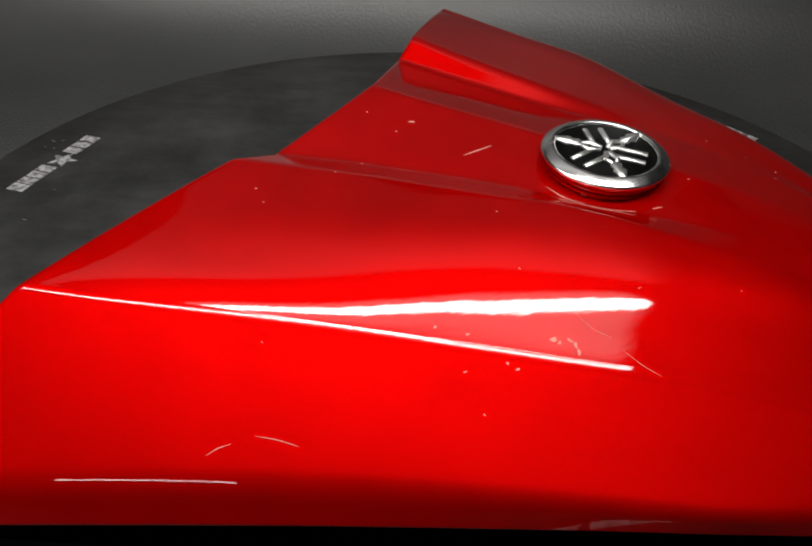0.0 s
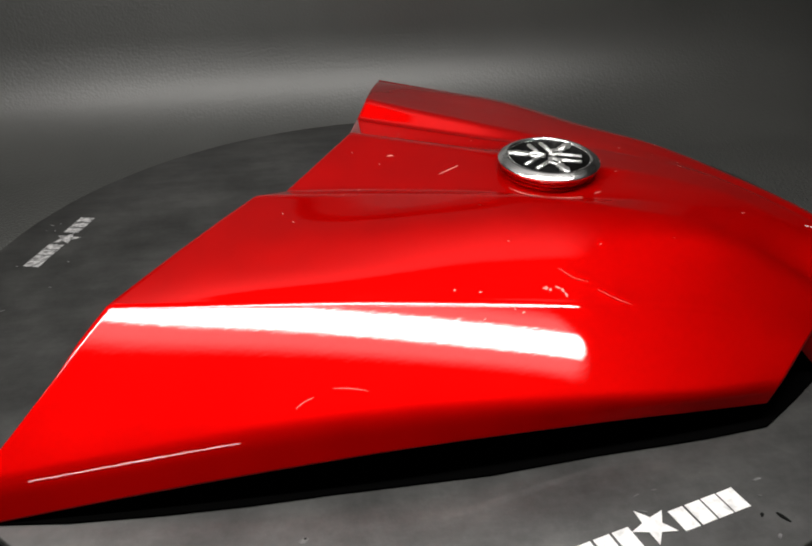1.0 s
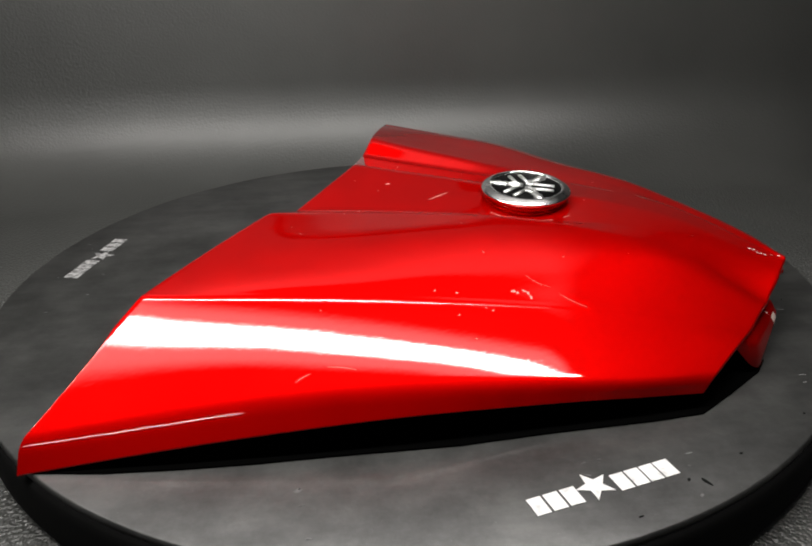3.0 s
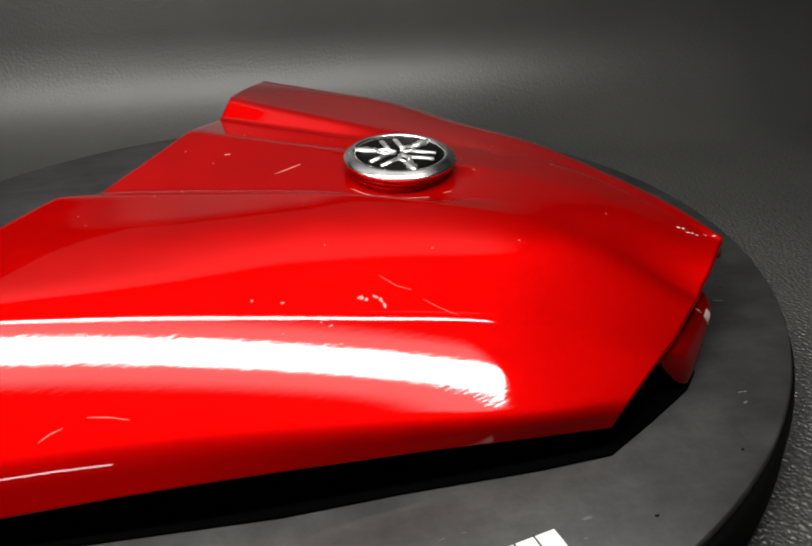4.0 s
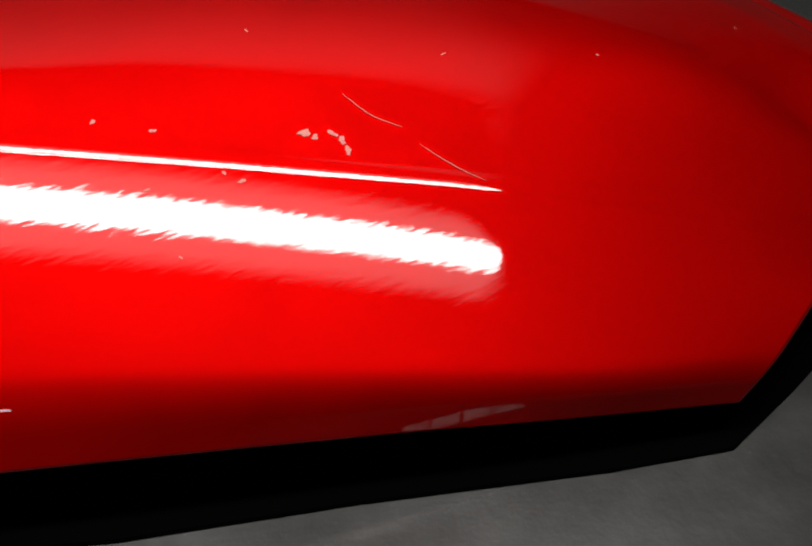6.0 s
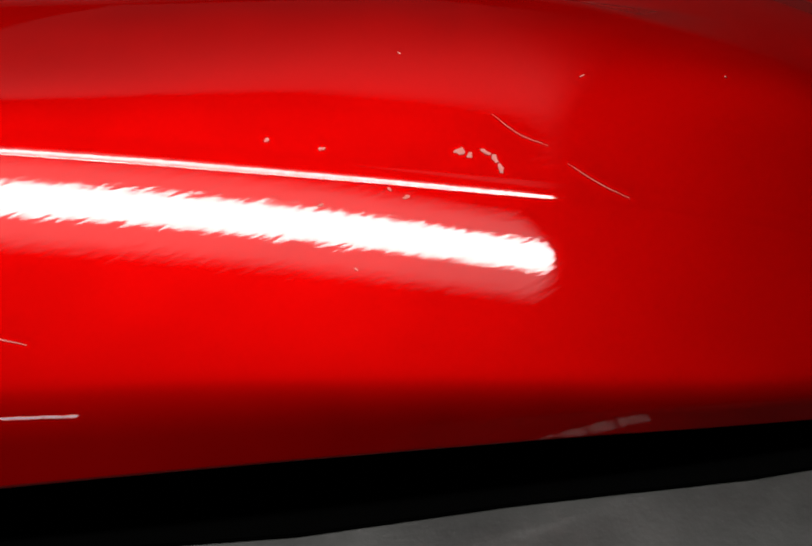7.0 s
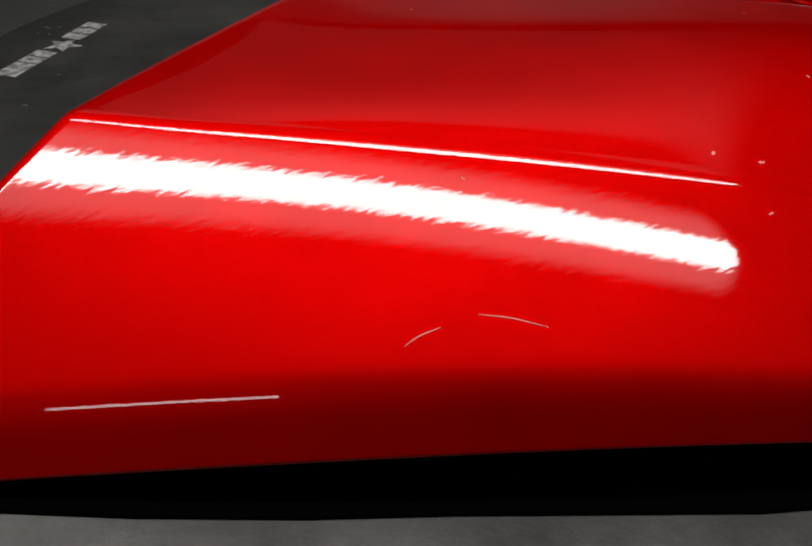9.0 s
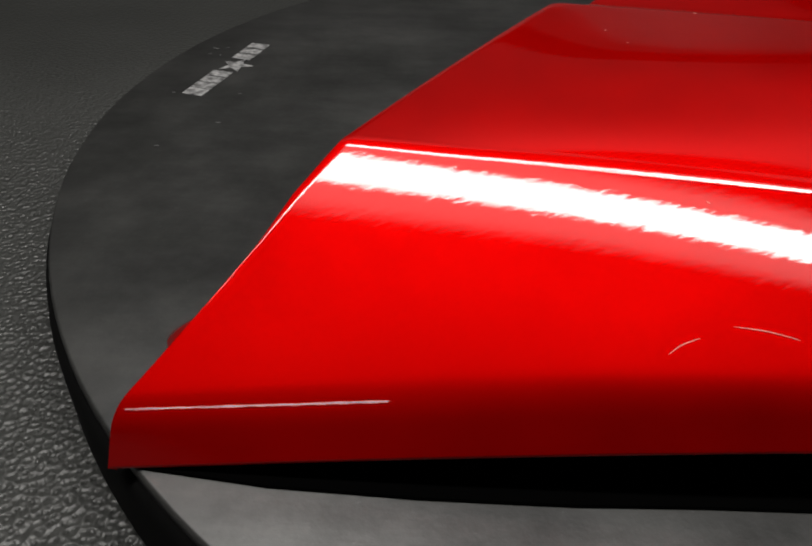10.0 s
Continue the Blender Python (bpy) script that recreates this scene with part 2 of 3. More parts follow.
to(DIM_WHITE, ramp(DIM_WHITE, noise_node(DIM_WHITE, 260, 5).outputs[0], [(0.36, grey(0.10)), (0.62, grey(0.42))]), "Base Color")


def printed_mark(angle, at, ink):
    """A line of seven plain bars with a star in the middle, reading along the rim."""
    mark = new("printed_mark")
    mark.parent = turntable
    mark["label"] = "white printed mark of plain bars and a star"
    mark.matrix_basis = pose(at * R * math.cos(math.radians(angle)), at * R * math.sin(math.radians(angle)), 0, 0, 0, angle + 90)
    h = 0.0116
    for x, w in ((-0.0354, 0.0074), (-0.0264, 0.0076), (-0.0173, 0.0078), (0.0106, 0.0074), (0.0193, 0.0076), (0.0278, 0.0074), (0.0365, 0.0082)):
        bar = prism([(x - w / 2, -h / 2), (x + w / 2, -h / 2), (x + w / 2, h / 2), (x - w / 2, h / 2)], 0.00015, 0.00045)
        part("printed_bar", bar, ink, mark, smooth=False)
    pts = []
    for k in range(10):
        r = 0.0100 if k % 2 == 0 else 0.0043
        a = math.radians(104 + 36 * k)
        pts.append((-0.0034 + r * math.cos(a), 0.0022 + r * math.sin(a)))
    part("star", prism(pts, 0.00015, 0.00045), ink, mark, smooth=False)


for a, at, ink in ((-73.45, 0.886, WHITE), (41.5, 0.905, DIM_WHITE), (166.0, 0.872, DIM_WHITE)):
    printed_mark(a, at, ink)

SCUFF = material("pale_scuff", (0.10, 0.10, 0.097), 0.7)
to(SCUFF, ramp(SCUFF, noise_node(SCUFF, 300, 4).outputs[0], [(0.3, grey(0.05)), (0.7, grey(0.16))]), "Base Color")
DENT = material("dark_nick", (0.003, 0.003, 0.003), 0.8, spec=0.1)


def scuff(x, y, length, width, turn, mat, label):
    """A small uneven mark on the table top."""
    pts = []
    for k in range(9):
        a = 2 * math.pi * k / 9
        r = random.uniform(0.7, 1.15)
        px, py = length * 0.5 * r * math.cos(a), width * 0.5 * r * math.sin(a)
        c, d = math.cos(turn), math.sin(turn)
        pts.append((x * R + px * c - py * d, y * R + px * d + py * c))
    part("scuff", prism(pts, 0.00010, 0.00028), mat, turntable, label, smooth=False)


random.seed(11)
scuff(0.422, -0.854, 0.0075, 0.0020, 2.1, DENT, "dark nick in the rubber")
scuff(0.395, -0.846, 0.0025, 0.0018, 1.2, DENT, "dark nick in the rubber")
scuff(-0.239, -0.809, 0.0052, 0.0040, 0.3, SCUFF, "pale ring of a round dent")
scuff(-0.236, -0.806, 0.0016, 0.0012, 0.3, DENT, "dark nick in the rubber")
scuff(0.40, -0.885, 0.0030, 0.0016, 0.9, SCUFF, "pale scuff")
for k in range(26):
    a, r = random.uniform(-75, 15), random.uniform(0.80, 0.97)
    scuff(r * math.cos(math.radians(a)), r * math.sin(math.radians(a)), random.uniform(0.001, 0.006), random.uniform(0.0006, 0.0018), random.uniform(-0.5, 0.5), random.choice((SCUFF, SCUFF, DENT)), "small scuff on the rubber")
for k in range(14):
    a, r = random.uniform(150, 260), random.uniform(0.78, 0.97)
    scuff(r * math.cos(math.radians(a)), r * math.sin(math.radians(a)), random.uniform(0.001, 0.005), random.uniform(0.0006, 0.0016), random.uniform(-0.5, 0.5), SCUFF, "small scuff on the rubber")

# ---- the red panel ----
# lines of the panel's form from the near edge to the far edge, in radii of the turntable, each from its left end to its right end
LINES = [
    [(-0.711, -0.725, 0.000), (-0.42, -0.723, 0.036), (-0.10, -0.712, 0.058), (0.20, -0.688, 0.053), (0.36, -0.673, 0.044), (0.495, -0.657, 0.034)],
    [(-0.704, -0.703, 0.055), (-0.45, -0.699, 0.080), (-0.20, -0.692, 0.099), (0.12, -0.680, 0.091), (0.36, -0.668, 0.076), (0.515, -0.648, 0.058)],
    [(-0.520, -0.489, 0.204), (-0.40, -0.504, 0.210), (-0.227, -0.518, 0.206), (-0.03, -0.525, 0.191), (0.16, -0.526, 0.171), (0.36, -0.525, 0.148), (0.635, -0.535, 0.092)],
    [(-0.302, -0.202, 0.258), (-0.10, -0.227, 0.256), (0.10, -0.269, 0.258), (0.205, -0.286, 0.255), (0.362, -0.324, 0.236), (0.54, -0.380, 0.196), (0.700, -0.465, 0.112)],
    [(-0.250, -0.142, 0.237), (-0.10, -0.155, 0.234), (0.10, -0.196, 0.234), (0.20, -0.217, 0.227), (0.36, -0.262, 0.214), (0.56, -0.335, 0.190), (0.715, -0.445, 0.120)],
    [(-0.180, -0.042, 0.259), (-0.05, -0.070, 0.252), (0.10, -0.108, 0.2475), (0.20, -0.136, 0.2395), (0.35, -0.180, 0.228), (0.52, -0.250, 0.209), (0.745, -0.412, 0.136)],
    [(-0.112, 0.055, 0.281), (0.00, 0.012, 0.271), (0.10, -0.022, 0.262), (0.20, -0.055, 0.252), (0.34, -0.100, 0.240), (0.47, -0.160, 0.227), (0.62, -0.250, 0.195), (0.755, -0.398, 0.142)],
    [(-0.088, 0.335, 0.221), (0.00, 0.287, 0.216), (0.10, 0.233, 0.211), (0.202, 0.178, 0.206), (0.31, 0.115, 0.208), (0.43, 0.030, 0.212), (0.55, -0.080, 0.204), (0.66, -0.200, 0.184), (0.765, -0.385, 0.148)],
    [(-0.060, 0.365, 0.263), (0.04, 0.310, 0.249), (0.15, 0.247, 0.236), (0.265, 0.180, 0.221), (0.36, 0.115, 0.212), (0.47, 0.020, 0.207), (0.57, -0.080, 0.199), (0.67, -0.190, 0.181), (0.776, -0.370, 0.155)],
    [(-0.035, 0.550, 0.240), (0.10, 0.420, 0.234), (0.27, 0.330, 0.222), (0.40, 0.215, 0.213), (0.54, 0.020, 0.207), (0.65, -0.130, 0.193), (0.73, -0.260, 0.175), (0.782, -0.362, 0.158)],
    [(-0.012, 0.700, 0.216), (0.17, 0.510, 0.223), (0.30, 0.420, 0.216), (0.43, 0.265, 0.205), (0.56, 0.085, 0.204), (0.66, -0.090, 0.193), (0.74, -0.240, 0.176), (0.788, -0.355, 0.161)],
    [(-0.002, 0.750, 0.207), (0.18, 0.560, 0.213), (0.32, 0.460, 0.205), (0.46, 0.280, 0.195), (0.585, 0.090, 0.198), (0.685, -0.090, 0.186), (0.765, -0.240, 0.168), (0.802, -0.335, 0.148)],
    [(0.005, 0.780, 0.120), (0.24, 0.610, 0.060), (0.42, 0.530, 0.020), (0.60, 0.310, 0.004), (0.72, 0.080, 0.006), (0.812, -0.325, 0.110)],
]
# radius of the rounding at each line (0: none, the line lies in a smooth face)
ROUND = [0, 0.022, 0, 0.009, 0.008, 0, 0.011, 0.010, 0.016, 0, 0, 0, 0]
CREASE, RIDGE = 2, 9
NU = 150


def side_height(x, y):
    """Height of the gently bowed lower side."""
    v = y + 0.55
    return (0.1749 + 0.5510 * v - 0.0349 * v**2 + 0.0517 * v**3 - 1.8321 * v**4
            + x * (-0.0814 - 0.0733 * v + 0.2201 * v**2 - 0.3648 * v**3 + 3.2050 * v**4)
            + x**2 * (-0.1269 + 0.1102 * v - 0.5914 * v**2 - 2.3872 * v**3)
            + x**3 * (0.1181 - 0.3594 * v - 2.1020 * v**2)
            + x**4 * (-0.0129 - 0.3884 * v)
            + x**5 * (-0.1431))


# how far the domed upper side swells above the straight line from the crease to the groove:
# controls of a smooth sheet, along the panel down and across it to the right
DOME = np.array((
    (-0.0000, 0.0005, 0.0016, 0.0030, 0.0040, 0.0043, 0.0037, 0.0022, 0.0008, -0.0000),
    (0.0003, 0.0014, 0.0037, 0.0071, 0.0089, 0.0083, 0.0070, 0.0037, 0.0013, 0.0000),
    (-0.0005, 0.0034, 0.0101, 0.0142, 0.0149, 0.0191, 0.0125, 0.0062, 0.0024, 0.0006),
    (0.0002, 0.0015, 0.0048, 0.0122, 0.0185, 0.0208, 0.0186, 0.0093, 0.0033, 0.0004),
    (-0.0003, 0.0004, 0.0017, 0.0036, 0.0090, 0.0155, 0.0154, 0.0094, 0.0037, 0.0003),
    (0.0003, 0.0003, 0.0005, 0.0014, 0.0006, 0.0035, 0.0099, 0.0082, 0.0036, 0.0008),
    (0.0004, 0.0005, 0.0008, 0.0012, 0.0029, 0.0040, 0.0074, 0.0062, 0.0029, 0.0005),
    (-0.0000, 0.0003, 0.0011, 0.0023, 0.0035, 0.0047, 0.0061, 0.0050, 0.0023, 0.0004),
))
DOME_U, DOME_S = (0.2, 0.4, 0.6, 0.8), (0.08, 0.18, 0.32, 0.5, 0.7, 0.85)


def shares(x, inner):
    """The shares of the controls of a smooth curve with these inner knots, at each x from 0 to 1."""
    k = np.r_[[0] * 4, inner, [1] * 4]
    x = np.clip(np.asarray(x, float), 0, 1 - 1e-9)[:, None]
    b = ((x >= k[:-1]) & (x < k[1:])).astype(float)
    for q in range(1, 4):
        m = len(k) - 1 - q
        rise, fall = k[q:q + m] - k[:m], k[q + 1:q + 1 + m] - k[1:1 + m]
        b = np.where(rise > 0, (x - k[:m]) / np.where(rise > 0, rise, 1), 0) * b[:, :m] + np.where(fall > 0, (k[q + 1:q + 1 + m] - x) / np.where(fall > 0, fall, 1), 0) * b[:, 1:m + 1]
    return b


def swell(along, across):
    """The swelling of the upper side at one place along the panel, at each place across."""
    return shares(across, DOME_S) @ (shares([along], DOME_U) @ DOME)[0]


def spline(points, n):
    """n points along a smooth curve through the given points, even in length."""
    p = np.array(points, float)
    p = np.vstack([2 * p[0] - p[1], p, 2 * p[-1] - p[-2]])
    out = []
    for k in range(1, len(p) - 2):
        s = np.linspace(0, 1, 40, endpoint=False)[:, None]
        a, b, c, d = p[k - 1:k + 3]
        out.append(0.5 * (2 * b + (c - a) * s + (2 * a - 5 * b + 4 * c - d) * s**2 + (3 * b - a - 3 * c + d) * s**3))
    out = np.vstack(out + [p[-2:-1]])
    length = np.r_[0, np.cumsum(np.linalg.norm(np.diff(out, axis=0), axis=1))]
    at = np.linspace(0, length[-1], n)
    return np.stack([np.interp(at, length, out[:, k]) for k in range(3)], 1)


def unit(v):
    return v / np.linalg.norm(v)


def smooth(x):
    x = np.clip(x, 0, 1)
    return x * x * (3 - 2 * x)


def section(knots, along):
    """One section across the panel through its knots, with the sharp lines rounded."""
    n = len(knots)
    knots = knots.copy()
    knots[CREASE, 2] = side_height(*knots[CREASE, :2])
    knots[CREASE + 1, 2] += swell(along, [1.0])[0]
    knots[1, 2] = 0.3 * knots[1, 2] + 0.7 * side_height(*knots[1, :2])
    # towards the right end the groove and the ridge die away into one smooth sheet
    run = np.r_[0, np.cumsum(np.linalg.norm(np.diff(knots[CREASE + 1:RIDGE + 1, :2], axis=0), axis=1))]
    run /= run[-1]
    even = knots[CREASE + 1, 2] * (1 - run) + knots[RIDGE, 2] * run + 0.030 * run * (1 - run)
    fade = float(smooth((along - 0.46) / 0.30))
    knots[CREASE + 1:RIDGE + 1, 2] += fade * (even - knots[CREASE + 1:RIDGE + 1, 2])
    seg = np.diff(knots, axis=0)
    size = np.linalg.norm(seg, axis=1)
    way = seg / size[:, None]
    arrive, leave = np.zeros((n, 3)), np.zeros((n, 3))
    for k in range(n):
        if 0 < k < n - 1 and not ROUND[k] and k != CREASE:
            d = (way[k - 1] * size[k] + way[k] * size[k - 1]) / (size[k - 1] + size[k])
            arrive[k] = leave[k] = d
        else:
            arrive[k] = way[k - 1] if k else 0
            leave[k] = way[k] if k < n - 1 else 0
    c = knots[CREASE]
    for k in range(CREASE + 2, n - 1):
        if ROUND[k]:
            if not ROUND[k - 1]:
                arrive[k] = unit(2 * way[k - 1] - leave[k - 1])
            if k < n - 2 and not ROUND[k + 1]:
                leave[k] = unit(2 * way[k] - arrive[k + 1])
    pts = []
    for k in range(n - 1):
        a, b = min(ROUND[k] / size[k], 0.45), max(1 - ROUND[k + 1] / size[k], 0.55)
        m = 46 if CREASE - 1 <= k <= CREASE else 12
        s = np.linspace(0, 1, m)
        if k == CREASE - 1:
            s = 1 - (1 - s)**2.2
        if k == CREASE:
            s = s**2.2
        s = (a + (b - a) * s)[:, None]
        row = (2 * s**3 - 3 * s**2 + 1) * knots[k] + (s**3 - 2 * s**2 + s) * size[k] * leave[k] + (3 * s**2 - 2 * s**3) * knots[k + 1] + (s**3 - s**2) * size[k] * arrive[k + 1]
        flat = knots[k] + seg[k] * s
        if k == CREASE - 1:
            lack = knots[k][2] - side_height(*knots[k][:2])
            row = flat
            row[:, 2] = side_height(flat[:, 0], flat[:, 1]) + lack * (1 - s[:, 0])**6
        if k == CREASE:
            row = flat
            row[:, 2] += swell(along, s[:, 0]) - s[:, 0] * swell(along, [1.0])
        if k and ROUND[k]:
            p0, p2 = pts[-1][-1], row[0]
            e = np.linspace(0, 1, 9)[1:-1, None]
            pts.append((1 - e)**2 * p0 + 2 * e * (1 - e) * knots[k] + e**2 * p2)
            pts.append(row)
        else:
            pts.append(row[1:] if k else row)
    p = np.vstack(pts)
    # the crease carries a low raised bead, a shallow arc across, with crisp feet
    away = np.linalg.norm(p - c, axis=1)
    mid = np.argmin(away)
    sharp = np.r_[0, np.cumsum(np.linalg.norm(np.diff(p, axis=0), axis=1))]
    off = sharp - sharp[mid]
    feet = [-BEAD_W * 1.02, -BEAD_W, *np.linspace(-0.85, 0.85, 13) * BEAD_W, BEAD_W, BEAD_W * 1.02]
    at = np.array([np.interp(feet, off, p[:, k]) for k in range(3)]).T
    e = np.clip(np.array(feet)[:, None] / BEAD_W * 0.5 + 0.5, 0, 1)
    at[1:-1] = ((1 - e)**2 * at[1] + 2 * e * (1 - e) * c + e**2 * at[-2])[1:-1]
    lift = BEAD_H * np.clip(1 - (np.array(feet) / BEAD_W)**2, 0, 1)
    at[:, 2] += lift * 0.88
    at[:, 1] -= lift * 0.45
    lower = np.where(off < -1.02 * BEAD_W)[0]
    upper = np.where(off > 1.02 * BEAD_W)[0]
    # the same count of points in every section
    keep = np.r_[np.interp(np.linspace(0, 1, BELOW), np.linspace(0, 1, len(lower)), off[lower])]
    rest = np.r_[np.interp(np.linspace(0, 1, ABOVE), np.linspace(0, 1, len(upper)), off[upper])]
    put = lambda d: np.array([np.interp(d, off, p[:, k]) for k in range(3)]).T
    return np.vstack([put(keep), at, put(rest)])


BEAD_H, BEAD_W = 0.0003, 0.0095
BELOW, ABOVE = 64, 190
lines = [spline(l, NU) for l in LINES]
grid = np.array([section(np.array([l[k] for l in lines]), k / (NU - 1)) for k in range(NU)]) * R   # [u, v, xyz]


LIP_FROM = 38


def curl(g, lip_rad, drop, steps=4):
    """Adds a rounded return to the first and the last row of g (along axis 0)."""
    def lip(edge, inner):
        out = edge - inner
        out /= np.linalg.norm(out, axis=1, keepdims=True)
        along = np.gradient(edge, axis=0)
        along /= np.linalg.norm(along, axis=1, keepdims=True)
        nrm = np.cross(out, along)
        run = np.r_[0, np.cumsum(np.linalg.norm(np.diff(edge, axis=0), axis=1))]
        share = np.exp(-((run[:, None] - run[None]) / 0.0022)**2) * np.gradient(run)[None]
        share /= share.sum(1, keepdims=True)
        nrm, out = share @ nrm, share @ out
        nrm /= np.linalg.norm(nrm, axis=1, keepdims=True)
        return out, nrm
    ends = []
    for first in (True, False):
        rad = lip_rad
        e, i = (g[0], g[3]) if first else (g[-1], g[-4])
        out, nrm = lip(e, i)
        if first:
            nrm = -nrm
        bends = [(rad * math.sin(a), rad * (1 - math.cos(a))) for a in (math.radians(90) * k / steps for k in range(1, steps + 1))]
        if first:
            # the left edge rolls gently over before it turns down
            scale = np.full((len(e), 1), 1.0)
            scale[:LIP_FROM] = 0.25
            scale[LIP_FROM:LIP_FROM + 10, 0] = np.linspace(0.25, 1.0, 10)
            roll, width, tight = math.radians(14), 0.0030, 0.0004
            bends = [(width / roll * math.sin(a), width / roll * (1 - math.cos(a))) for a in (roll * k / 5 for k in range(1, 6))]
            o, d = bends[-1]
            for k in range(1, steps + 1):
                a = roll + (math.pi / 2 - roll) * k / steps
                bends.append((o + tight * (math.sin(a) - math.sin(roll)), d + tight * (math.cos(roll) - math.cos(a))))
            bends = [(o * scale, d * scale) for o, d in bends]
        rows = [e + out * o - nrm * d for o, d in bends]
        rows.append(rows[-1] - nrm * drop)
        ends.append(rows)
    near_edge = [g[0] + (g[1] - g[0]) * 0.12], [g[-1] + (g[-2] - g[-1]) * 0.12]
    return np.concatenate([np.array(ends[0][::-1]), g[:1], np.array(near_edge[0]), g[1:-1], np.array(near_edge[1]), g[-1:], np.array(ends[1])])


shell_grid = curl(grid, 0.0022, 0.004)


def grid_mesh(g):
    bm = bmesh.new()
    nu, nv = g.shape[:2]
    vs = [[bm.verts.new(g[a, b]) for b in range(nv)] for a in range(nu)]
    for a in range(nu - 1):
        for b in range(nv - 1):
            bm.faces.new((vs[a][b], vs[a + 1][b], vs[a + 1][b + 1], vs[a][b + 1]))
    return bm


panel = tagged(new("tank_panel"), "glossy red motorcycle tank panel with round emblem, lightly scratched, on turntable", "fairing panel")
shell = part("shell", grid_mesh(shell_grid), PAINT, panel, "glossy candy red painted shell")
shell.data.materials.append(PLASTIC)
thick = shell.modifiers.new("thickness", "SOLIDIFY")
thick.thickness, thick.offset, thick.material_offset = 0.0025, -1, 1

from mathutils.bvhtree import BVHTree
probe = grid_mesh(grid)
probe.normal_update()
tree = BVHTree.FromBMesh(probe)
probe.free()


def on_panel(x, y):
    """The place and normal on the panel above x, y (in radii)."""
    hit, normal, _, _ = tree.ray_cast(Vector((x * R, y * R, 0.3)), Vector((0, 0, -1)))
    return hit, (normal if normal is None or normal.z > 0 else -normal)


def stroke(name, points, width, mat, label, lift=0.00012):
    """A thin mark that follows the paint through points given in radii."""
    path = spline([(x, y, 0) for x, y in points], 14)
    bm = bmesh.new()
    last = None
    for k, (x, y, _) in enumerate(path):
        hit, n = on_panel(x, y)
        if hit is None:
            continue
        a, b = path[max(k - 1, 0)], path[min(k + 1, len(path) - 1)]
        d = Vector((b[0] - a[0], b[1] - a[1], 0)).normalized()
        side = d.cross(n).normalized() * width * 0.5 * (0.35 + 0.65 * math.sin(math.pi * (k + 0.3) / (len(path) - 0.4)))
        row = [bm.verts.new(hit + n * lift - side), bm.verts.new(hit + n * (lift + width * 0.15)), bm.verts.new(hit + n * lift + side)]
        if last:
            bm.faces.new((last[0], row[0], row[1], last[1]))
            bm.faces.new((last[1], row[1], row[2], last[2]))
        last = row
    return part(name, bm, mat, panel, label)


def chip(x, y, length, width, turn):
    """A small ragged flake out of the paint, centred at x, y in radii."""
    hit, n = on_panel(x, y)
    along = (Vector((math.cos(turn), math.sin(turn), 0)) - n * n.dot(Vector((math.cos(turn), math.sin(turn), 0)))).normalized()
    across = n.cross(along)
    bm = bmesh.new()
    rim = []
    for k in range(11):
        a, r = 2 * math.pi * k / 11, random.uniform(0.45, 1.2)
        rim.append(bm.verts.new(hit + along * (length * 0.5 * r * math.cos(a)) + across * (width * 0.5 * r * math.sin(a)) + n * 0.00012))
    top = bm.verts.new(hit + n * 0.00020)
    for k in range(11):
        bm.faces.new((rim[k], rim[(k + 1) % 11], top))
    return part("chip", bm, SCRATCH, panel, "small ragged chip in the paint", smooth=False)


# ---- the emblem ----
emblem = new("emblem")
emblem.parent = panel
emblem["label"] = "round chrome and black emblem on a raised red base"
emblem.matrix_basis = pose(0.274 * R, -0.122 * R, 0.267 * R, 4.3, 1.7, 0)
ER = 0.1035 * R
base = [(0, -0.026), (0.90, -0.026), (0.90, -0.0090), (0.935, -0.0087), (0.945, -0.0082), (0.935, -0.0077), (0.89, -0.0075), (0.885, -0.0067), (0.92, -0.0065),
        (0.937, -0.0061), (0.935, -0.0055), (0.91, -0.0052), (0.90, -0.0051), (0.90, -0.0047), (0.955, -0.0045), (0.97, -0.0039), (0.97, -0.0031), (0.95, -0.0024), (0, -0.0024)]
part("base", lathe([(r * ER, z) for r, z in base]), PAINT, emblem, "stepped red base", smooth=False)
part("ring", lathe([(ER * 0.78, -0.0026), (ER * 0.985, -0.0028), (ER, -0.0023), (ER * 0.995, -0.0017), (ER * 0.97, -0.0011), (ER * 0.87, 0.0009), (ER * 0.83, 0.0012), (ER * 0.79, 0.0008), (ER * 0.78, -0.0004), (ER * 0.78, -0.0026)]), CHROME, emblem, "satin chrome ring")
part("inlay", lathe([(0, -0.0022), (ER * 0.785, -0.0022), (ER * 0.785, -0.0006), (0, -0.0004)]), INLAY, emblem, "black enamel inlay")
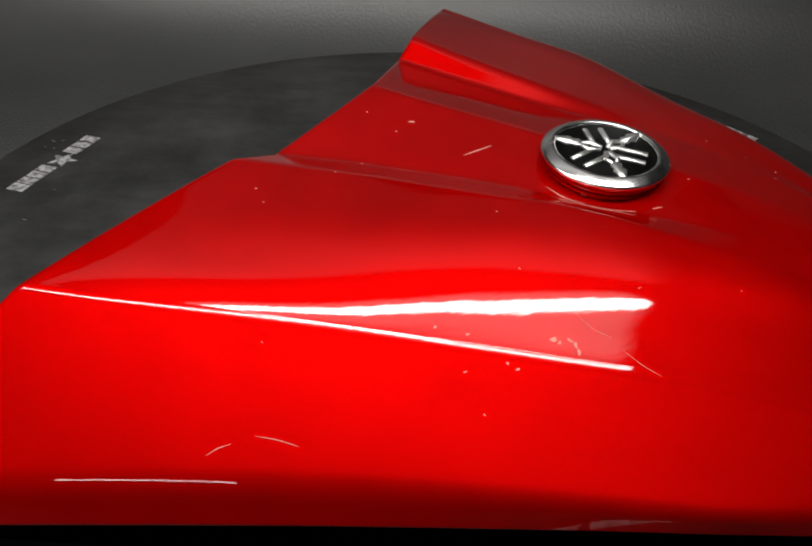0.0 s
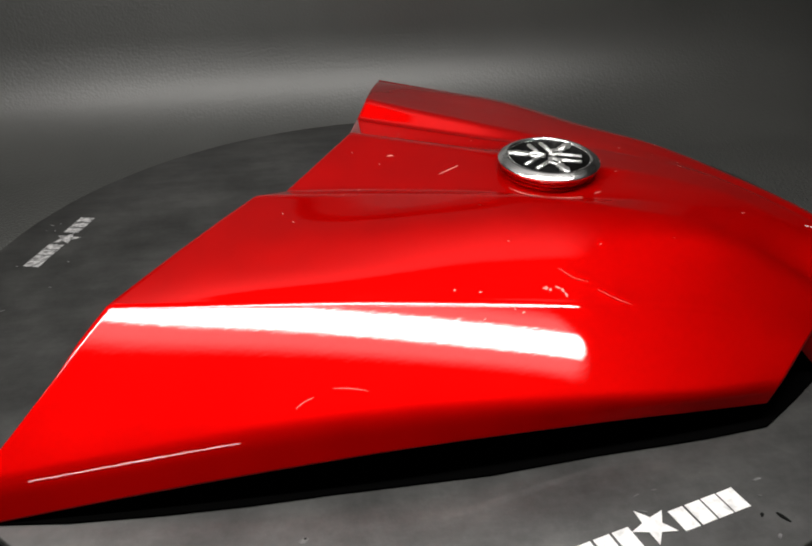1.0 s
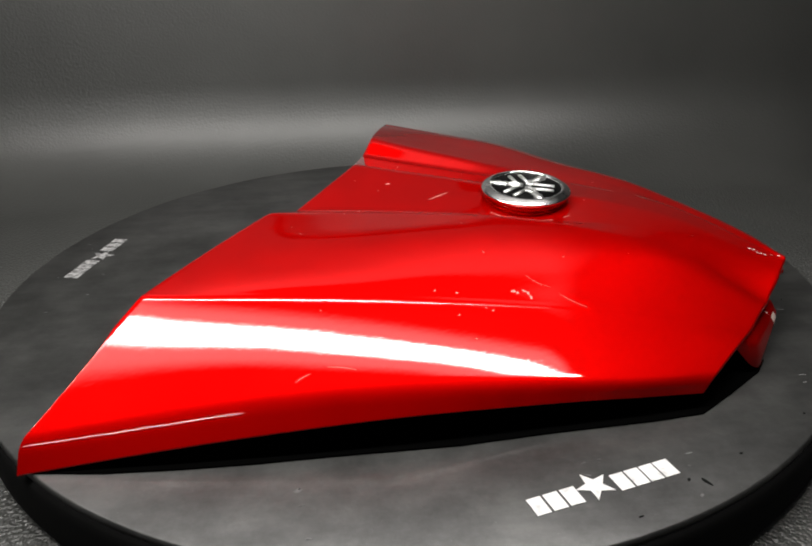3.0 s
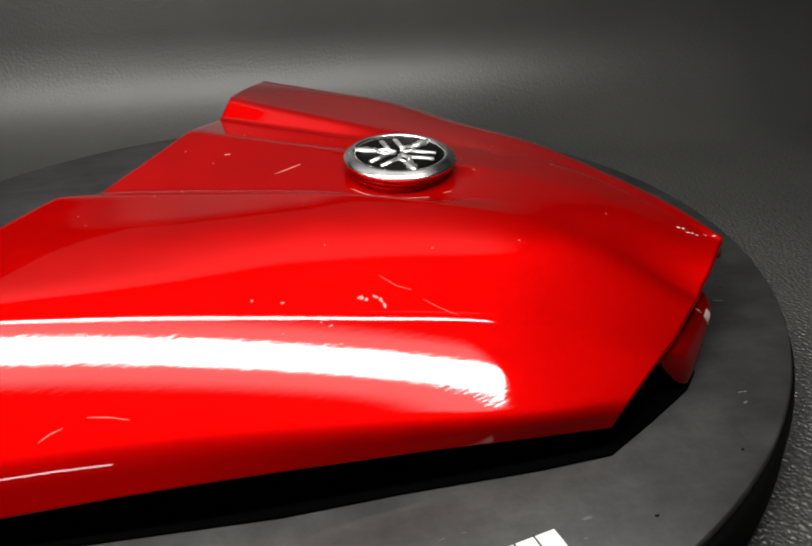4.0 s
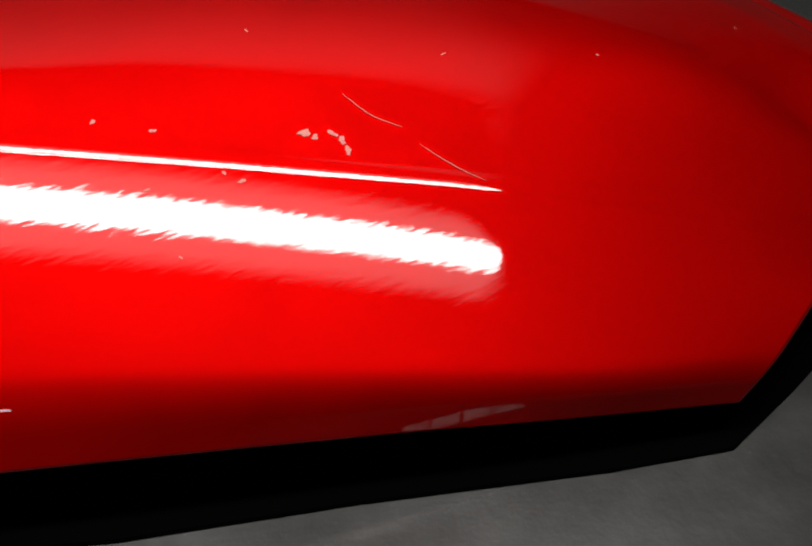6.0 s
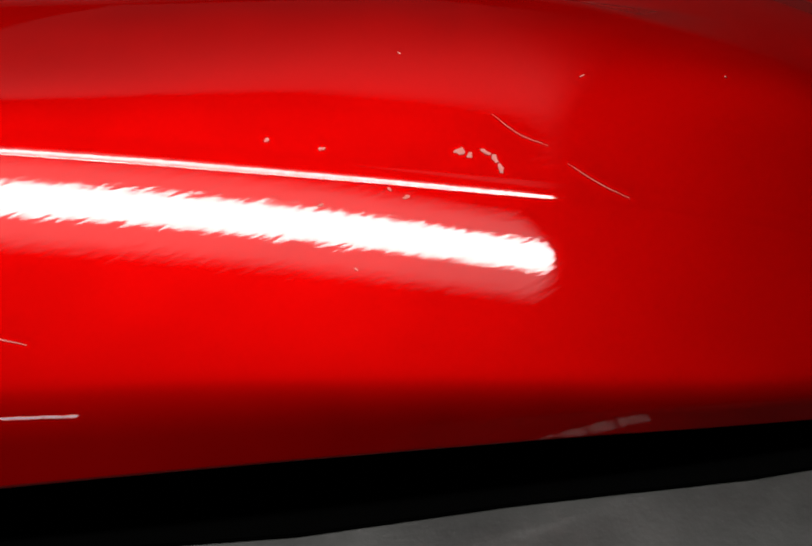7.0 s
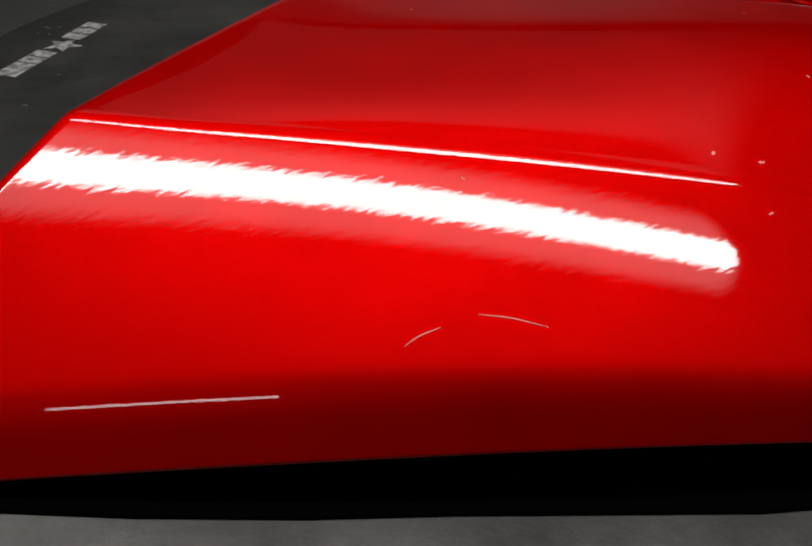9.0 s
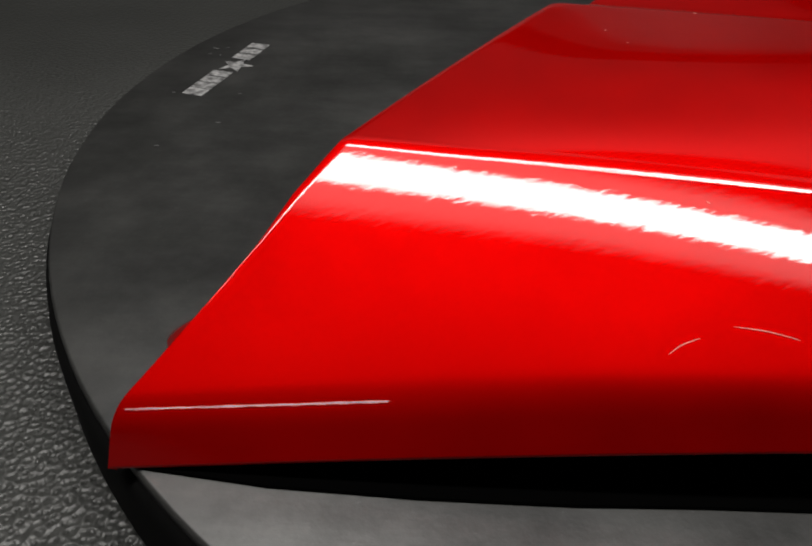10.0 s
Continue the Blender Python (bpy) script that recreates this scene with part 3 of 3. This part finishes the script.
for k in range(3):
    a = math.radians(-77 + 120 * k)
    c, s = math.cos(a), math.sin(a)
    turn = lambda pts: [(x * c - y * s, x * s + y * c) for x, y in pts]
    strand = [(0.0020, 0.0), (0.0020, 0.0018), (0.0080, 0.0043), (0.0126, 0.0016), (0.0126, 0.0), (0.0112, 0.0002), (0.0080, 0.0019), (0.0050, 0.0002)]
    for y in (1, -1):
        part("strand", prism(turn([(px, py * y) for px, py in strand]), -0.0010, 0.0007 + 0.0001 * k, 0.0002), SILVER, emblem, "raised silver strand")
    half = [(0.0118, 0.0009), (0.0140, 0.0029), (0.0163, 0.0019), (0.0190, 0.0032), (0.0225, 0.0018)]
    leaf = [(px, -py) for px, py in half] + [(ER * 0.86, 0.0)] + half[::-1]
    part("spoke", prism(turn(leaf), -0.0010, 0.0009 + 0.0001 * k, 0.0003), SILVER, emblem, "raised silver spoke")
    for y in (-0.0040, 0.0040):
        bar = [(-ER * 0.63, y - 0.0012), (-0.0040, y - 0.0012), (-0.0040, y + 0.0012), (-ER * 0.63, y + 0.0012)]
        part("bar", prism(turn(bar), -0.0010, 0.0006 + 0.00005 * k, 0.0003), SILVER, emblem, "raised silver bar")

# ---- scratches and chips ----
stroke("scratch", [(-0.186, -0.6455), (-0.160, -0.6475), (-0.133, -0.6525)], 0.00028, SCRATCH, "fine pale scratch")
stroke("scratch", [(-0.241, -0.668), (-0.230, -0.661), (-0.214, -0.655)], 0.00030, SCRATCH, "fine pale scratch")
stroke("scratch", [(0.047, -0.125), (0.092, -0.096)], 0.0007, SCRATCH, "fine pale scratch")
stroke("scratch", [(0.200, -0.465), (0.222, -0.480), (0.246, -0.487)], 0.00018, SCRATCH, "hairline scratch")
stroke("scratch", [(0.260, -0.500), (0.285, -0.514), (0.310, -0.524)], 0.00018, SCRATCH, "hairline scratch")
for x, y, length, width, turn in ((0.170, -0.500, 0.0032, 0.0013, 0.2), (0.178, -0.503, 0.0016, 0.0010, 1.1), (0.191, -0.498, 0.0024, 0.0009, -0.5), (0.199, -0.503, 0.0020, 0.0012, -1.2), (0.203, -0.511, 0.0026, 0.0010, -1.5), (0.060, -0.509, 0.0014, 0.0007, 0.4), (0.018, -0.506, 0.0012, 0.0008, 1.2), (0.125, -0.541, 0.0018, 0.0009, 0.6), (0.112, -0.536, 0.0011, 0.0007, -0.7)):
    chip(x, y, 1.35 * length, 1.45 * width, turn)
stroke("chip", [(-0.050, -0.040), (-0.038, -0.039)], 0.0010, SCRATCH, "small chip in the paint")
for x, y, dx, dy, w in ((0.724, -0.323, 0.006, -0.002, 0.0011), (0.733, -0.327, 0.004, 0.001, 0.0016), (0.735, -0.337, 0.007, -0.003, 0.0007), (0.744, -0.339, 0.003, -0.002, 0.0013), (0.748, -0.345, 0.006, -0.001, 0.0009), (0.764, -0.344, 0.004, -0.003, 0.0006), (0.777, -0.349, 0.006, -0.002, 0.0008)):
    stroke("chip", [(x, y), (x + dx, y + dy)], w, CHIP_BAND, "worn paint along the corner")
random.seed(4)
for k in range(34):
    x, y = random.uniform(-0.45, 0.62), random.uniform(-0.62, 0.12)
    if x < -0.72 - y * 0.9 or (x - 0.274)**2 + (y + 0.122)**2 < 0.016:
        continue
    stroke("speck", [(x, y), (x + random.uniform(0.002, 0.005), y + random.uniform(-0.003, 0.003))], random.uniform(0.0003, 0.0007), SCRATCH, "tiny fleck in the paint")
for pts, w in (([(0.178, -0.192), (0.205, -0.214), (0.235, -0.226)], 0.0006), ([(0.195, -0.222), (0.250, -0.238), (0.310, -0.240)], 0.0007), ([(0.240, -0.246), (0.285, -0.249)], 0.0005), ([(0.336, -0.232), (0.352, -0.226)], 0.0006)):
    stroke("scratch", pts, w, SCRATCH, "fine pale scratch")


# ---- the fixing tabs under the panel's ends ----
def tab_point(a, b, outward, profile, depth, w, j):
    """A place on a bent tab: w along the line a to b, j down its profile (may be broken)."""
    k = min(int(j), len(profile) - 2)
    off, z = (profile[k][c] + (profile[k + 1][c] - profile[k][c]) * (j - k) for c in (0, 1))
    swell_ends = max(0.0, 1 - (2 * w - 1) ** 6) ** 0.5
    z = profile[0][1] + (z - profile[0][1]) * depth(w) * (0.35 + 0.65 * swell_ends)
    off = profile[0][0] + (off - profile[0][0]) * (0.15 + 0.85 * swell_ends)
    return Vector(((a[0] + (b[0] - a[0]) * w + outward[0] * off) * R, (a[1] + (b[1] - a[1]) * w + outward[1] * off) * R, z * R))


def tab_sheet(name, places, mat, label, thickness, parent):
    bm = bmesh.new()
    rows = [[bm.verts.new(p) for p in row] for row in places]
    for p, q in zip(rows, rows[1:]):
        for j in range(len(p) - 1):
            bm.faces.new((p[j], q[j], q[j + 1], p[j + 1]))
    bmesh.ops.recalc_face_normals(bm, faces=bm.faces)
    ob = part(name, bm, mat, parent, label)
    m = ob.modifiers.new("thickness", "SOLIDIFY")
    m.thickness, m.offset = thickness, 0
    m = ob.modifiers.new("edge", "BEVEL")
    m.width, m.segments = thickness * 0.28, 2
    return ob


def steps(lo, hi, n):
    return [lo + (hi - lo) * k / n for k in range(n + 1)]


def tab(a, b, outward, profile, depth, band=None):
    """A bent red sheet tab along the line a to b, bowed outward, with rounded ends and perhaps a pale band across."""
    at = lambda w, j: tab_point(a, b, outward, profile, depth, w, j)
    last = len(profile) - 1
    ob = tab_sheet("tab", [[at(w, j) for j in steps(0, last, 3 * last)] for w in steps(0, 1, 26)], PAINT, "bent red fixing tab", 0.0025, panel)
    # a thin pale sheet crosses the tab, coloured like the corner chips
    if band:
        push = Vector((*outward, 0.35)).normalized() * 0.0012
        tab_sheet("stripe", [[at(w + 0.02 * j, j) + push for j in steps(0.2, band[2], 6)] for w in steps(band[0], band[1], 4)], CHIP_BAND, "pale band across the tab", 0.0006, ob)


tab((0.640, -0.562), (0.764, -0.398), (0.80, -0.60), [(-0.050, 0.090), (-0.022, 0.080), (-0.002, 0.058), (0.006, 0.030), (0.006, 0.004)],
    lambda w: 1 - 0.62 * float(smooth((w - 0.22) / 0.72)), (0.62, 0.72, 3.4))
tab((-0.556, -0.520), (-0.652, -0.637), (-0.76, 0.65), [(0.0, 0.050), (0.032, 0.046), (0.068, 0.033), (0.087, 0.018), (0.090, 0.005)], lambda w: 1.0)

# ---- the thin black sheet that stands for the shade under the panel ----
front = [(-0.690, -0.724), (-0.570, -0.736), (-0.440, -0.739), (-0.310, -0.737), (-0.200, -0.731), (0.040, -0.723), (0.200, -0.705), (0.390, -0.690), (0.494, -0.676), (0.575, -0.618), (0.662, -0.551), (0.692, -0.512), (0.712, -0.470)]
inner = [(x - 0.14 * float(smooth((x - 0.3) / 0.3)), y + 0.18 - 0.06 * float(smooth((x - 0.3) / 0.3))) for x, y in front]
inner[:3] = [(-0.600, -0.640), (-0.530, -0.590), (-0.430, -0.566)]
shade_outline = [(x * R, y * R) for x, y in front + inner[::-1]]
SHADE_BLACK = material("matt_black_shade", (0.0012, 0.0012, 0.0012), 1.0, spec=0.0)
part("shade_sheet", prism(shade_outline, 0.0003, 0.0010, 0.0003), SHADE_BLACK, panel, "thin matt black sheet standing for the shade under the edge", smooth=False)
